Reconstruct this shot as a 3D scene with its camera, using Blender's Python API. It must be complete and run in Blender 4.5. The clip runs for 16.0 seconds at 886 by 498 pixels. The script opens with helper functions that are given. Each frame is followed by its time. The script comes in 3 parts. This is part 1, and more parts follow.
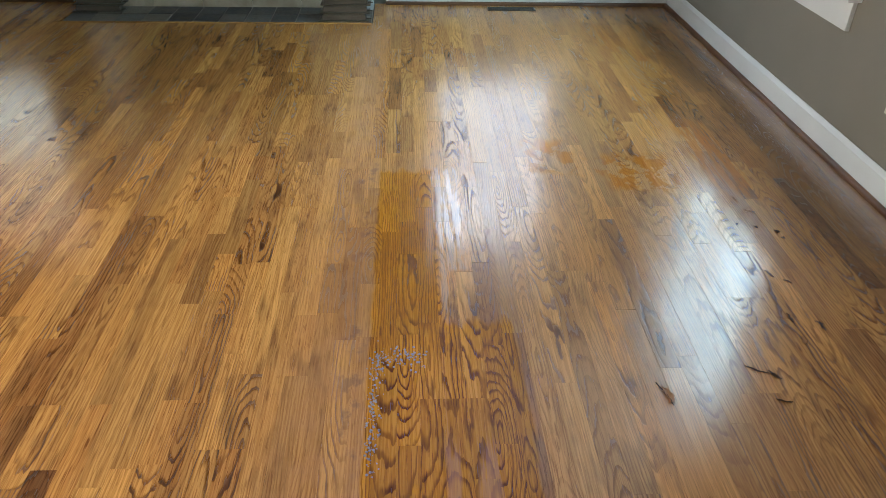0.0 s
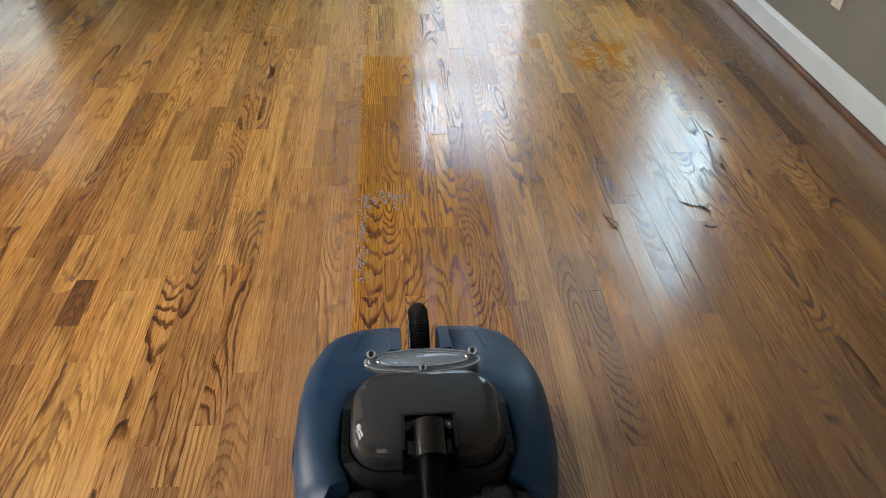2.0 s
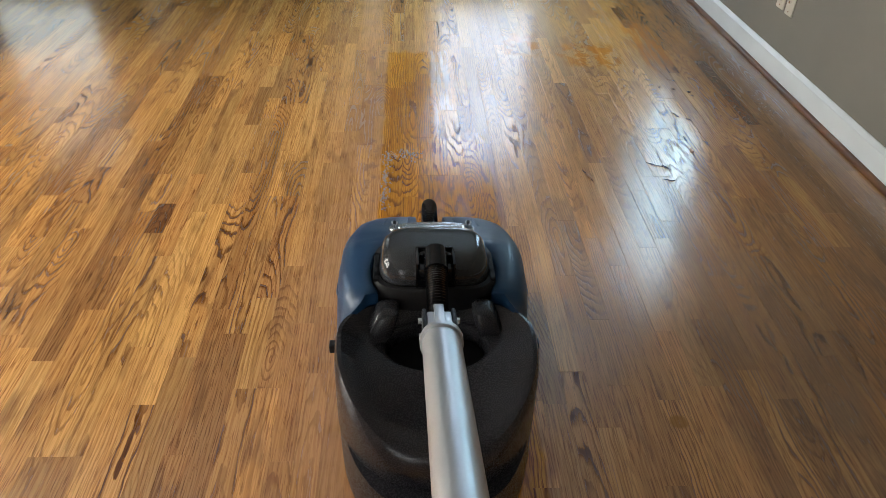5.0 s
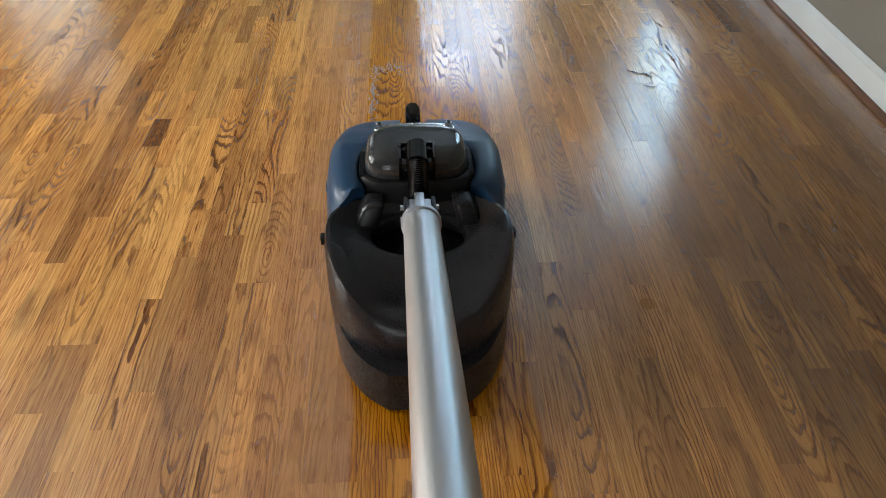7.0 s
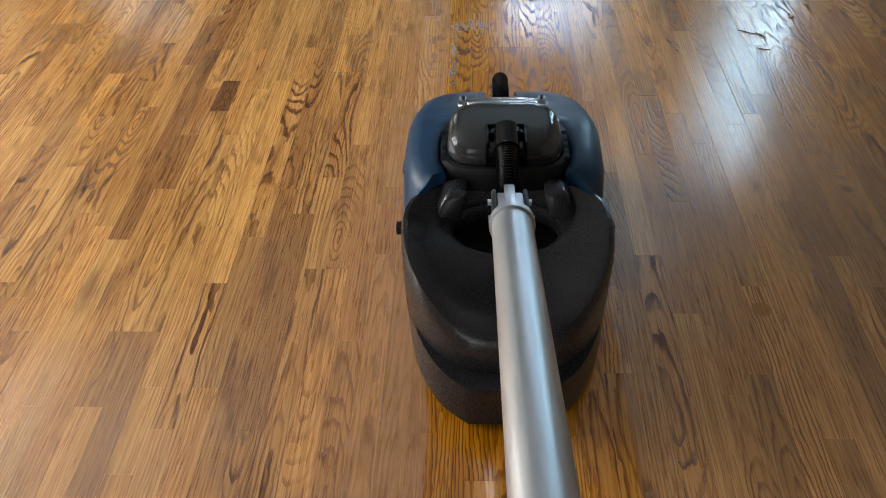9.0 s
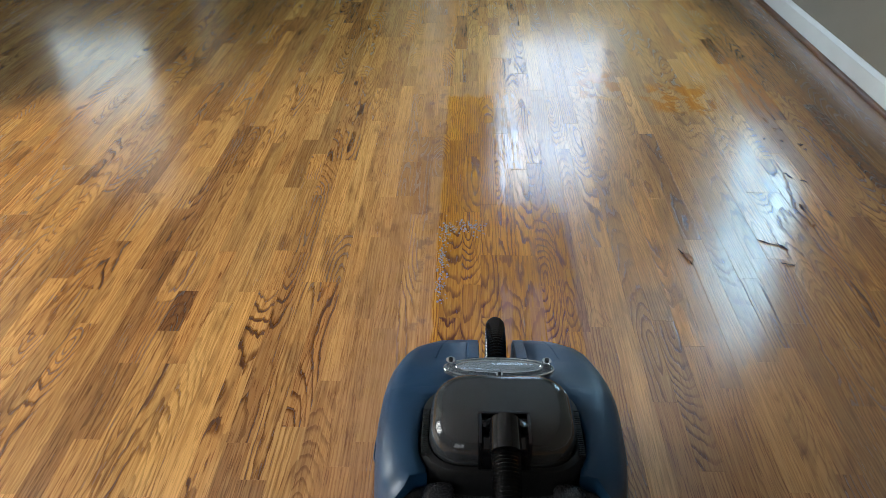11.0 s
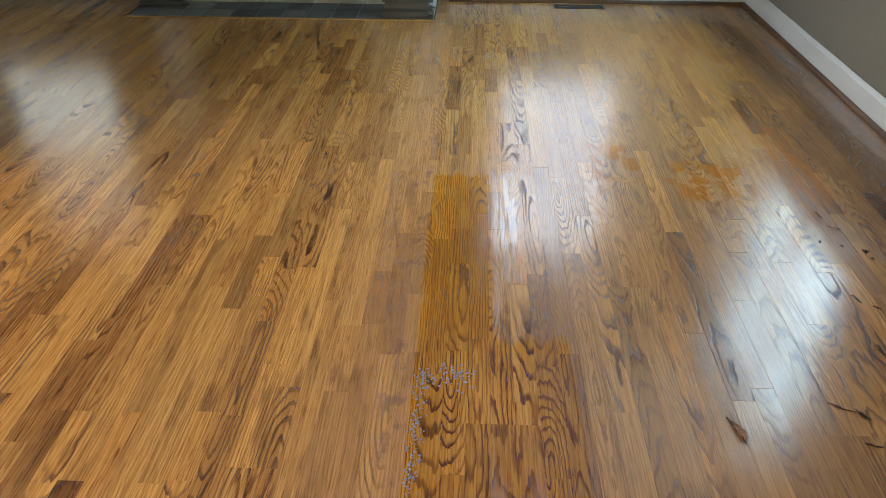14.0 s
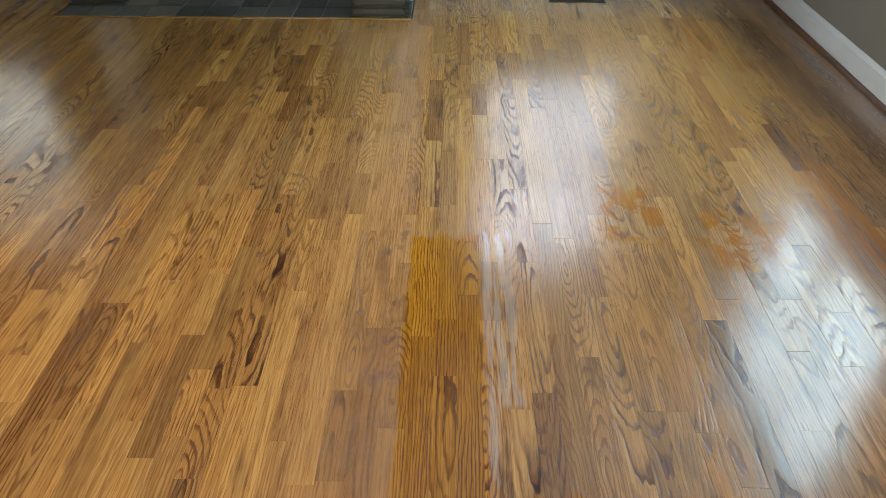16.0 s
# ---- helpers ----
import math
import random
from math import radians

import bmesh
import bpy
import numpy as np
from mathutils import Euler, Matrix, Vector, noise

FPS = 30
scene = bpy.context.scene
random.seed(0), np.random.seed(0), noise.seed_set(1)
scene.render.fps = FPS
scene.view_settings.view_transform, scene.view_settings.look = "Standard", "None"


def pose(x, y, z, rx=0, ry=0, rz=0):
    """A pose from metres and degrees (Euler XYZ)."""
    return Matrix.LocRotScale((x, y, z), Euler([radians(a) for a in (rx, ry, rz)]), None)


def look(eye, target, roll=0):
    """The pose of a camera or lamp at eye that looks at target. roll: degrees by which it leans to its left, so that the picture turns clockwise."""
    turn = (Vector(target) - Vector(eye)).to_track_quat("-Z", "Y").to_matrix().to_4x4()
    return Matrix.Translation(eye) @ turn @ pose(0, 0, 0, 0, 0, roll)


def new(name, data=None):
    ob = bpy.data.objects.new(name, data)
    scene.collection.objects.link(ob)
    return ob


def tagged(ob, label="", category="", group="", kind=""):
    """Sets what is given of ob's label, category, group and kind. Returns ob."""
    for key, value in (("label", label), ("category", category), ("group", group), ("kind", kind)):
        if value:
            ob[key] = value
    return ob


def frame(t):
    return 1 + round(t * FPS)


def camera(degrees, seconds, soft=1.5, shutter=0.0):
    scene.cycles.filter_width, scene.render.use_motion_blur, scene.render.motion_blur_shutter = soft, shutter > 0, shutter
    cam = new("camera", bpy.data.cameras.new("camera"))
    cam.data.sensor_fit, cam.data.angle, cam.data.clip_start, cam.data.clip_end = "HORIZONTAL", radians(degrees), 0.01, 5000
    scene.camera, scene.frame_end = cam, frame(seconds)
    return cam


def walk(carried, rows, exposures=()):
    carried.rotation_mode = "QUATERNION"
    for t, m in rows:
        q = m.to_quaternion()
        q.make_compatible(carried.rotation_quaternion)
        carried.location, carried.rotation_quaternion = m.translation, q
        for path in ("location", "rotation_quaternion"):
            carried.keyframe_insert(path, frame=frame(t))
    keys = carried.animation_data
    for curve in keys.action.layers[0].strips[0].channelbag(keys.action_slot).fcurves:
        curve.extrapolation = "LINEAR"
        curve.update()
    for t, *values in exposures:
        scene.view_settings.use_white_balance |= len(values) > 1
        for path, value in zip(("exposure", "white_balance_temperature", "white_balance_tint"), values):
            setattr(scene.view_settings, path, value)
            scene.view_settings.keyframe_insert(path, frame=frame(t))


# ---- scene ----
cam = camera(61.4, 16.0, soft=0.8)
PATH = [
    (0, (0.033, -0.045, 1.326), (0.125, 1.626, 0.231), 1.3),
    (0.5, (-0.002, -0.165, 1.306), (0.17, 1.457, 0.149), 0.3),
    (1, (0.016, -0.274, 1.314), (0.226, 1.323, 0.129), 0.6),
    (1.5, (0.049, -0.372, 1.304), (0.209, 1.218, 0.101), 1.2),
    (2, (0.038, -0.46, 1.292), (0.164, 1.113, 0.064), 1.4),
    (2.5, (-0.007, -0.562, 1.285), (0.106, 1.0, 0.041), 1.7),
    (3, (-0.036, -0.654, 1.276), (0.071, 0.911, 0.036), 2.0),
    (3.5, (-0.009, -0.746, 1.297), (0.085, 0.83, 0.069), 2.0),
    (3.7, (0.005, -0.792, 1.3), (0.077, 0.806, 0.1), 1.7),
    (5.8, (0.036, -1.165, 1.341), (0.163, 0.469, 0.194), 1.4),
    (6, (0.07, -1.185, 1.331), (0.196, 0.436, 0.166), 0.9),
    (6.5, (0.064, -1.196, 1.332), (0.2, 0.377, 0.104), 1.3),
    (7, (0.057, -1.201, 1.324), (0.149, 0.325, 0.035), 0.7),
    (7.5, (0.04, -1.187, 1.318), (0.041, 0.302, -0.018), -0.7),
    (8, (0.022, -1.167, 1.304), (-0.044, 0.268, -0.087), -1.6),
    (8.2, (0.022, -1.144, 1.298), (-0.059, 0.257, -0.127), -1.6),
    (10.3, (0.021, -0.709, 1.282), (-0.061, 0.856, 0.04), -2.6),
    (10.5, (0.032, -0.673, 1.294), (-0.056, 0.919, 0.086), -2.2),
    (11, (0.018, -0.568, 1.294), (-0.047, 1.083, 0.168), -0.5),
    (11.5, (-0.005, -0.437, 1.3), (-0.012, 1.252, 0.229), 0.5),
    (12, (-0.036, -0.339, 1.303), (0.093, 1.356, 0.249), 1.9),
    (12.5, (-0.033, -0.254, 1.281), (0.151, 1.429, 0.216), 2.3),
    (13, (-0.005, -0.129, 1.287), (0.088, 1.561, 0.222), 0.7),
    (13.5, (0.034, -0.022, 1.282), (0.024, 1.669, 0.215), 0.1),
    (14, (0.052, 0.082, 1.281), (-0.013, 1.751, 0.182), 0.2),
    (14.5, (0.02, 0.239, 1.272), (-0.038, 1.878, 0.127), 0.4),
    (15, (-0.008, 0.377, 1.269), (-0.035, 2.0, 0.1), 0.4),
    (15.5, (0.011, 0.518, 1.258), (-0.004, 2.139, 0.086), 0.2),
    (16, (0.044, 0.702, 1.267), (0.02, 2.324, 0.098), 0.2),
]
walk(cam, [(t, look(eye, target, roll)) for t, eye, target, roll in PATH],
     [(0, -0.08, 6550, 10), (3.5, 0.04, 6400, 9), (7, 0.08, 6200, 8), (8.5, 0.04, 6150, 8), (10.5, 0.04, 5850, 4), (11.5, -0.04, 6050, 6), (12.5, -0.12, 6450, 9), (16, -0.18, 6700, 10)])

# ---- world and light ----
world = bpy.data.worlds.new("world")
scene.world = world
world.use_nodes = True
wn = world.node_tree.nodes
sky = wn.new("ShaderNodeTexSky")
sky.sky_type, sky.sun_disc = "NISHITA", False
sky.sun_elevation, sky.sun_rotation = radians(38), radians(120)
world.node_tree.links.new(sky.outputs[0], wn["Background"].inputs[0])
wn["Background"].inputs[1].default_value = 0.05


def area_light(name, eye, target, w, h, watts, colour):
    d = bpy.data.lights.new(name, "AREA")
    d.shape, d.size, d.size_y, d.energy, d.color = "RECTANGLE", w, h, watts, colour
    ob = new(name, d)
    ob.matrix_world = look(eye, target)
    return ob


# ---- room measures ----
PITCH, LANE0 = 0.0575, -0.171         # oak strips: width, edge of one row
XR, XL, YF, YB, HC = 1.75, -3.5, 4.89, -4.2, 2.5
FAR_R = (0.24, 1.08, 0.52, 2.00)      # glass openings: from, to, sill, head
FAR_L = (-3.26, -2.42, 0.52, 2.00)
SIDE = (2.86, 4.28, 0.62, 2.20)
# unseen opening on the left, added to brighten the near floor
WEST_FILL = (-0.1, 2.0, 0.35, 2.15)
XJ, YJ = -2.15, 2.45                   # end of an unseen short wall, added to keep west light off the fireplace end
# unseen opening behind the camera, added for fill light
SOUTH_FILL = (-2.6, -0.4, 0.35, 2.15)
# each sash is lit by what lies before it: sky above, trees and ground below
for z, h, share_r, share_l in ((0.88, 0.70, 0.8, 1.0), (1.62, 0.74, 1.35, 0.45)):
    area_light("area_light", (0.66, YF + 0.22, z), (0.66, 0, z), 0.84, h, 8.0 * share_r, (0.66, 0.80, 1.0))
    area_light("area_light", (-2.84, YF + 0.22, z), (-2.84, 0, z), 0.84, h, 3.6 * share_l, (0.88, 0.94, 0.88))
for z, h, share in ((1.0, 0.76, 0.95), (1.79, 0.82, 1.15)):
    area_light("area_light", (XR + 0.22, 3.57, z), (0, 3.57, z), 1.42, h, 30 * share, (0.53, 0.82, 1.0))
# main fill lamp, outside the added west opening
area_light("area_light", (XL - 0.22, 0.95, 1.25), (0, 0.95, 1.25), 2.1, 1.8, 128, (1.0, 0.95, 0.87))
# fill lamp outside the added south opening
area_light("area_light", (-1.5, YB - 0.22, 1.25), (-1.5, 0, 1.25), 2.2, 1.8, 26, (1.0, 0.975, 0.93))


# ---- materials ----
class Nodes:
    """Short hand for node trees."""

    def __init__(self, name):
        self.m = bpy.data.materials.new(name)
        self.m.use_nodes = True
        self.t = self.m.node_tree
        self.b = self.t.nodes["Principled BSDF"]

    def n(self, kind):
        return self.t.nodes.new("ShaderNode" + kind)

    def to(self, a, b):
        self.t.links.new(a, b)

    def put(self, v, sock):
        if isinstance(v, (int, float, tuple)):
            sock.default_value = v
        else:
            self.to(v, sock)

    def math(self, op, a, b=0.0, c=0.0, clamp=False):
        node = self.n("Math")
        node.operation, node.use_clamp = op, clamp
        for v, s in zip((a, b, c), node.inputs):
            self.put(v, s)
        return node.outputs[0]

    def xyz(self, x, y, z):
        node = self.n("CombineXYZ")
        for v, s in zip((x, y, z), node.inputs):
            self.put(v, s)
        return node.outputs[0]

    def noise(self, vec, scale=1.0, detail=2.0, rough=0.5, dist=0.0):
        node = self.n("TexNoise")
        self.put(vec, node.inputs["Vector"])
        node.inputs["Scale"].default_value, node.inputs["Detail"].default_value = scale, detail
        node.inputs["Roughness"].default_value, node.inputs["Distortion"].default_value = rough, dist
        return node.outputs[0]

    def step(self, v, lo, hi, a=0.0, b=1.0):
        node = self.n("MapRange")
        node.interpolation_type = "SMOOTHSTEP"
        self.put(v, node.inputs[0])
        for s, w in zip(node.inputs[1:5], (lo, hi, a, b)):
            self.put(w, s)
        return node.outputs[0]

    def mix(self, f, a, b, blend="MIX"):
        node = self.n("Mix")
        node.data_type, node.blend_type = "RGBA", blend
        self.put(f, node.inputs[0])
        self.put(a, node.inputs[6])
        self.put(b, node.inputs[7])
        return node.outputs[2]

    def bump(self, h, strength, dist=0.001):
        node = self.n("Bump")
        node.inputs["Strength"].default_value, node.inputs["Distance"].default_value = strength, dist
        self.to(h, node.inputs["Height"])
        self.to(node.outputs[0], self.b.inputs["Normal"])

    def set(self, **kw):
        names = {"colour": "Base Color", "rough": "Roughness", "metal": "Metallic", "trans": "Transmission Weight",
                 "ior": "IOR", "coat": "Coat Weight", "coat_rough": "Coat Roughness", "spec": "Specular IOR Level"}
        for k, v in kw.items():
            self.put(v, self.b.inputs[names[k]])
        return self


def c4(r, g, b):
    return (r, g, b, 1.0)


def plain(name, colour, rough=0.5, metal=0.0, vary=0.12, grain=60.0, relief=0.1, **kw):
    """A painted, plastic or metal surface with slight blotches and fine relief."""
    k = Nodes(name)
    p = k.n("TexCoord").outputs["Object"]
    big, fine = k.noise(p, 4.0, 3), k.noise(p, grain, 3, 0.6)
    dark, light = c4(*[v * (1 - vary) for v in colour]), c4(*[min(1, v * (1 + vary)) for v in colour])
    col = k.mix(k.step(big, 0.3, 0.7), dark, light)
    k.set(colour=col, metal=metal, rough=k.step(fine, 0.2, 0.8, rough * 0.8, min(1, rough * 1.25)), **kw)
    k.bump(fine, relief)
    return k.m


def oak(name, island):
    """Varnished red oak, grain along y; a wet cleaned lane, dried smears, a hazy dull layer on the rest, painted shade
    and glare.
    """
    k = Nodes(name)
    g = k.n("NewGeometry")
    sep = k.n("SeparateXYZ")
    k.to(g.outputs["Position"], sep.inputs[0])
    x, y = sep.outputs[0], sep.outputs[1]
    info = k.n("ObjectInfo")
    if island:
        r = g.outputs["Random Per Island"]
        tone = k.math("MULTIPLY_ADD", k.math("FRACT", k.math("MULTIPLY", r, 7.77)), 0.55, 0.12)
    else:
        r = info.outputs["Random"]
        cs = k.n("SeparateColor")
        k.to(info.outputs["Color"], cs.inputs[0])
        tone = cs.outputs[0]
    r2 = k.math("FRACT", k.math("MULTIPLY", r, 17.31)) if island else cs.outputs[1]
    r3 = k.math("FRACT", k.math("MULTIPLY", r, 61.7))
    off = k.math("MULTIPLY", r, 83.0)
    yo = k.math("ADD", y, off)
    # growth rings as a saw cuts them: distance from a heart line that wanders along the board,
    # near the face on flame-figured boards and far to the side on straight-grained ones
    wig = k.noise(k.xyz(k.math("MULTIPLY", x, 26.0), k.math("MULTIPLY", yo, 5.5), off), 1.0, 3.0, 0.55)
    across = k.math("MULTIPLY", k.math("SUBTRACT", k.math("FRACT", k.math("DIVIDE", k.math("SUBTRACT", x, LANE0), PITCH)), 0.5), PITCH)
    plain_sawn = k.step(r2, 0.30, 0.55)
    heart = k.math("ADD", k.math("MULTIPLY", k.math("SUBTRACT", r3, 0.5), 0.055), k.math("MULTIPLY_ADD", plain_sawn, -0.16, 0.16))
    u = k.math("ADD", across, heart)
    deep = k.math("MULTIPLY", k.math("SUBTRACT", k.noise(k.xyz(0.5, k.math("MULTIPLY", yo, 0.85), off), 1.0, 1.0, 0.4), 0.45), 0.42)
    dist = k.math("SQRT", k.math("ADD", k.math("MULTIPLY", u, u), k.math("MULTIPLY", deep, deep)))
    dist = k.math("ADD", dist, k.math("MULTIPLY", wig, 0.021))
    ph = k.math("DIVIDE", dist, k.step(r2, 0.30, 0.9, 0.0075, 0.0105))
    saw = k.math("FRACT", ph)
    ring = k.math("MULTIPLY", k.step(saw, 0.50, 0.84), k.step(saw, 0.93, 1.0, 1.0, 0.0))
    fade = k.step(k.noise(k.xyz(k.math("MULTIPLY", x, 22.0), k.math("MULTIPLY", yo, 2.6), off), 1.0, 2.0), 0.38, 0.56, 0.36, 1.0)
    pores = k.step(k.noise(k.xyz(k.math("MULTIPLY", x, 330.0), k.math("MULTIPLY", yo, 13.0), off), 1.0, 2.0, 0.6), 0.54, 0.66)
    band = k.noise(k.xyz(k.math("MULTIPLY", x, 40.0), k.math("MULTIPLY", yo, 0.9), off), 1.0, 2.0)
    light = k.mix(r3, c4(0.90, 0.485, 0.140), c4(0.83, 0.395, 0.102))
    dark = k.mix(r3, c4(0.26, 0.112, 0.030), c4(0.20, 0.075, 0.022))
    col = k.mix(k.math("MULTIPLY", tone, 0.95), light, dark)
    col = k.mix(k.step(band, 0.3, 0.75, 0.0, 0.28), col, c4(0.36, 0.155, 0.042))
    mottle = k.noise(k.xyz(k.math("MULTIPLY", x, 13.0), k.math("MULTIPLY", yo, 3.2), off), 1.0, 3.0, 0.6)
    col = k.mix(k.step(mottle, 0.52, 0.72, 0.0, 0.62), col, c4(0.20, 0.085, 0.026))
    # wet lane with ragged ends
    rag = k.math("SUBTRACT", k.noise(k.xyz(k.math("MULTIPLY", x, 26.0), k.math("MULTIPLY", y, 7.0), 3.0), 1.0, 3.0), 0.5)
    xe = k.math("ADD", x, k.math("MULTIPLY", rag, 0.03))
    ye = k.math("ADD", y, k.math("MULTIPLY", rag, 0.16))

    def box(x0, x1, y0, y1, sx=0.008, sy=0.02):
        a = k.math("MULTIPLY", k.step(xe, x0 - sx, x0 + sx), k.step(xe, x1 - sx, x1 + sx, 1.0, 0.0))
        b = k.math("MULTIPLY", k.step(ye, y0 - sy, y0 + sy), k.step(ye, y1 - sy, y1 + sy, 1.0, 0.0))
        return k.math("MULTIPLY", a, b)

    blot = k.noise(k.xyz(k.math("MULTIPLY", x, 14.0), k.math("MULTIPLY", y, 10.0), 9.0), 1.0, 4.0, 0.6)
    wet = k.math("MAXIMUM", box(-0.075, 0.125, -0.9, 2.53), box(0.12, 0.325, -0.9, 1.60))
    col = k.mix(k.math("MULTIPLY", wet, 0.40), col, c4(0.78, 0.34, 0.062))
    r4 = k.math("FRACT", k.math("MULTIPLY", r, 29.3))
    force = k.math("MULTIPLY", k.step(r2, 0.30, 0.55, 0.45, 1.0), k.step(r4, 0.1, 0.7, 0.55, 1.0))
    ring = k.math("MULTIPLY", ring, k.math("MAXIMUM", k.math("MULTIPLY", force, fade), k.math("MULTIPLY", wet, k.math("MULTIPLY_ADD", fade, 0.35, 0.45))))
    col = k.mix(ring, col, c4(0.22, 0.14, 0.075), "MULTIPLY")
    col = k.mix(k.math("MULTIPLY", pores, k.step(r3, 0.0, 1.0, 0.45, 0.85)), col, c4(0.38, 0.27, 0.17), "MULTIPLY")
    streak = k.noise(k.xyz(k.math("MULTIPLY", x, 170.0), k.math("MULTIPLY", yo, 3.5), off), 1.0, 3.0, 0.65)
    col = k.mix(k.step(streak, 0.44, 0.58, 0.0, 0.62), col, c4(0.66, 0.55, 0.43), "MULTIPLY")
    wipe = k.noise(k.xyz(k.math("MULTIPLY", x, 55.0), k.math("MULTIPLY", y, 3.5), 7.0), 1.0, 3.0, 0.6)
    film_glare = k.math("MULTIPLY", k.math("MAXIMUM", box(0.128, 0.215, 1.86, 2.55), box(0.128, 0.152, 1.66, 1.88)), k.step(wipe, 0.44, 0.51))
    swipe = k.noise(k.xyz(k.math("MULTIPLY", x, 11.0), k.math("MULTIPLY", y, 8.0), 5.0), 1.0, 5.0, 0.65)
    patch = k.math("MAXIMUM", box(0.50, 0.70, 2.52, 2.80, 0.02, 0.04), box(0.80, 1.07, 2.36, 2.66, 0.03, 0.05))
    link = box(0.60, 0.95, 2.50, 2.62, 0.03, 0.03)
    smear = k.math("MAXIMUM", k.math("MULTIPLY", patch, k.step(swipe, 0.46, 0.53)), k.math("MULTIPLY", link, k.step(swipe, 0.49, 0.54, 0.0, 0.7)))
    trail = k.math("MULTIPLY", box(1.19, 1.34, 2.33, 3.0, 0.03, 0.08), k.step(wipe, 0.46, 0.51))
    smear = k.math("MAXIMUM", smear, trail)
    rich = k.math("MAXIMUM", wet, smear)
    hsv = k.n("HueSaturation")
    hsv.inputs["Saturation"].default_value, hsv.inputs["Value"].default_value = 1.10, 0.94
    k.to(col, hsv.inputs["Color"])
    col = k.mix(rich, col, hsv.outputs[0])
    col = k.mix(k.math("MULTIPLY", smear, 0.56), col, c4(0.47, 0.155, 0.024))
    # window glare on the thin wet soap film, painted as pale streaks
    col = k.mix(k.math("MULTIPLY", film_glare, 0.27), col, c4(0.80, 0.77, 0.72))
    # pale drag marks of drying foam inside the lane
    drag = k.math("MAXIMUM", box(0.112, 0.146, 0.05, 1.15, 0.006, 0.06), k.math("MAXIMUM", box(0.184, 0.214, 0.05, 0.86, 0.006, 0.06), box(0.19, 0.24, 0.86, 1.16, 0.010, 0.04)))
    drag = k.math("MULTIPLY", drag, k.step(wipe, 0.42, 0.56, 0.0, 0.42))
    col = k.mix(drag, col, c4(0.42, 0.215, 0.135))
    # dull traffic film, dirtier beside the lane
    dull = k.noise(k.xyz(k.math("MULTIPLY", x, 2.1), k.math("MULTIPLY", y, 0.9), 1.0), 1.0, 4.0, 0.55)
    beside = k.math("MULTIPLY", k.step(x, 0.30, 0.42), k.step(x, 0.8, 1.3, 1.0, 0.0))
    haze = k.math("MULTIPLY", k.math("MULTIPLY_ADD", beside, 0.15, k.step(dull, 0.45, 0.75, 0.0, 0.07)), k.math("SUBTRACT", 1.0, rich))
    # shade painted into the boards beside the east wall, deepest at the south end
    painted_shade = k.math("MULTIPLY", k.math("MAXIMUM", k.step(xe, 1.15, 1.5), k.math("MULTIPLY", k.step(xe, 0.60, 1.10), k.step(ye, 0.4, 1.9, 1.0, 0.0))), k.step(dull, 0.35, 0.65, 0.40, 0.70))
    col = k.mix(k.math("MULTIPLY", painted_shade, k.math("SUBTRACT", 1.0, rich)), col, c4(0.11, 0.056, 0.027))
    col = k.mix(haze, col, c4(0.44, 0.29, 0.18))
    pink = k.math("MULTIPLY", k.math("MULTIPLY", k.step(x, -0.42, -0.14), k.step(xe, -0.082, -0.07, 1.0, 0.0)), k.step(blot, 0.30, 0.60, 0.12, 0.42))
    col = k.mix(pink, col, c4(0.58, 0.285, 0.135))
    purple = k.math("MULTIPLY", box(-0.15, -0.075, 0.9, 2.6, 0.02, 0.1), k.step(blot, 0.53, 0.64))
    col = k.mix(k.math("MULTIPLY", purple, 0.45), col, c4(0.13, 0.075, 0.075))
    spot = k.math("ADD", k.math("POWER", k.math("ABSOLUTE", k.math("SUBTRACT", xe, 0.66)), 2.0), k.math("POWER", k.math("ABSOLUTE", k.math("SUBTRACT", y, 0.13)), 2.0))
    col = k.mix(k.step(spot, 0.0002, 0.0006, 0.75, 0.0), col, c4(0.30, 0.13, 0.012))
    rough = k.math("ADD", k.step(dull, 0.3, 0.7, 0.145, 0.195), k.math("MULTIPLY", ring, 0.13))
    rough = k.math("ADD", rough, k.math("MULTIPLY", pores, 0.05))
    rough = k.math("SUBTRACT", rough, k.math("MAXIMUM", k.math("MULTIPLY", rich, 0.06), k.math("MULTIPLY", film_glare, 0.115)), clamp=True)
    coat = k.math("MULTIPLY", k.math("SUBTRACT", 1.0, rich), k.math("MULTIPLY_ADD", beside, 0.15, k.step(dull, 0.35, 0.7, 0.0, 0.06)))
    k.set(colour=col, rough=rough, spec=k.math("MULTIPLY_ADD", ring, -0.55, 0.88), coat=k.math("MULTIPLY", coat, k.math("MULTIPLY_ADD", ring, -0.85, 1.0)), coat_rough=0.36, ior=1.69)
    h = k.math("MULTIPLY", ring, k.math("MULTIPLY_ADD", wet, 0.75, -1.0))
    h = k.math("ADD", h, k.math("MULTIPLY", pores, -0.05))
    h = k.math("ADD", h, k.math("MULTIPLY", k.noise(k.xyz(k.math("MULTIPLY", x, 14.0), k.math("MULTIPLY", y, 3.5), 4.0), 1.0, 1.0), 0.8))
    h = k.math("ADD", h, k.math("MULTIPLY", k.math("MULTIPLY", film_glare, wipe), 0.9))
    k.bump(h, 0.30, 0.0010)
    return k.m


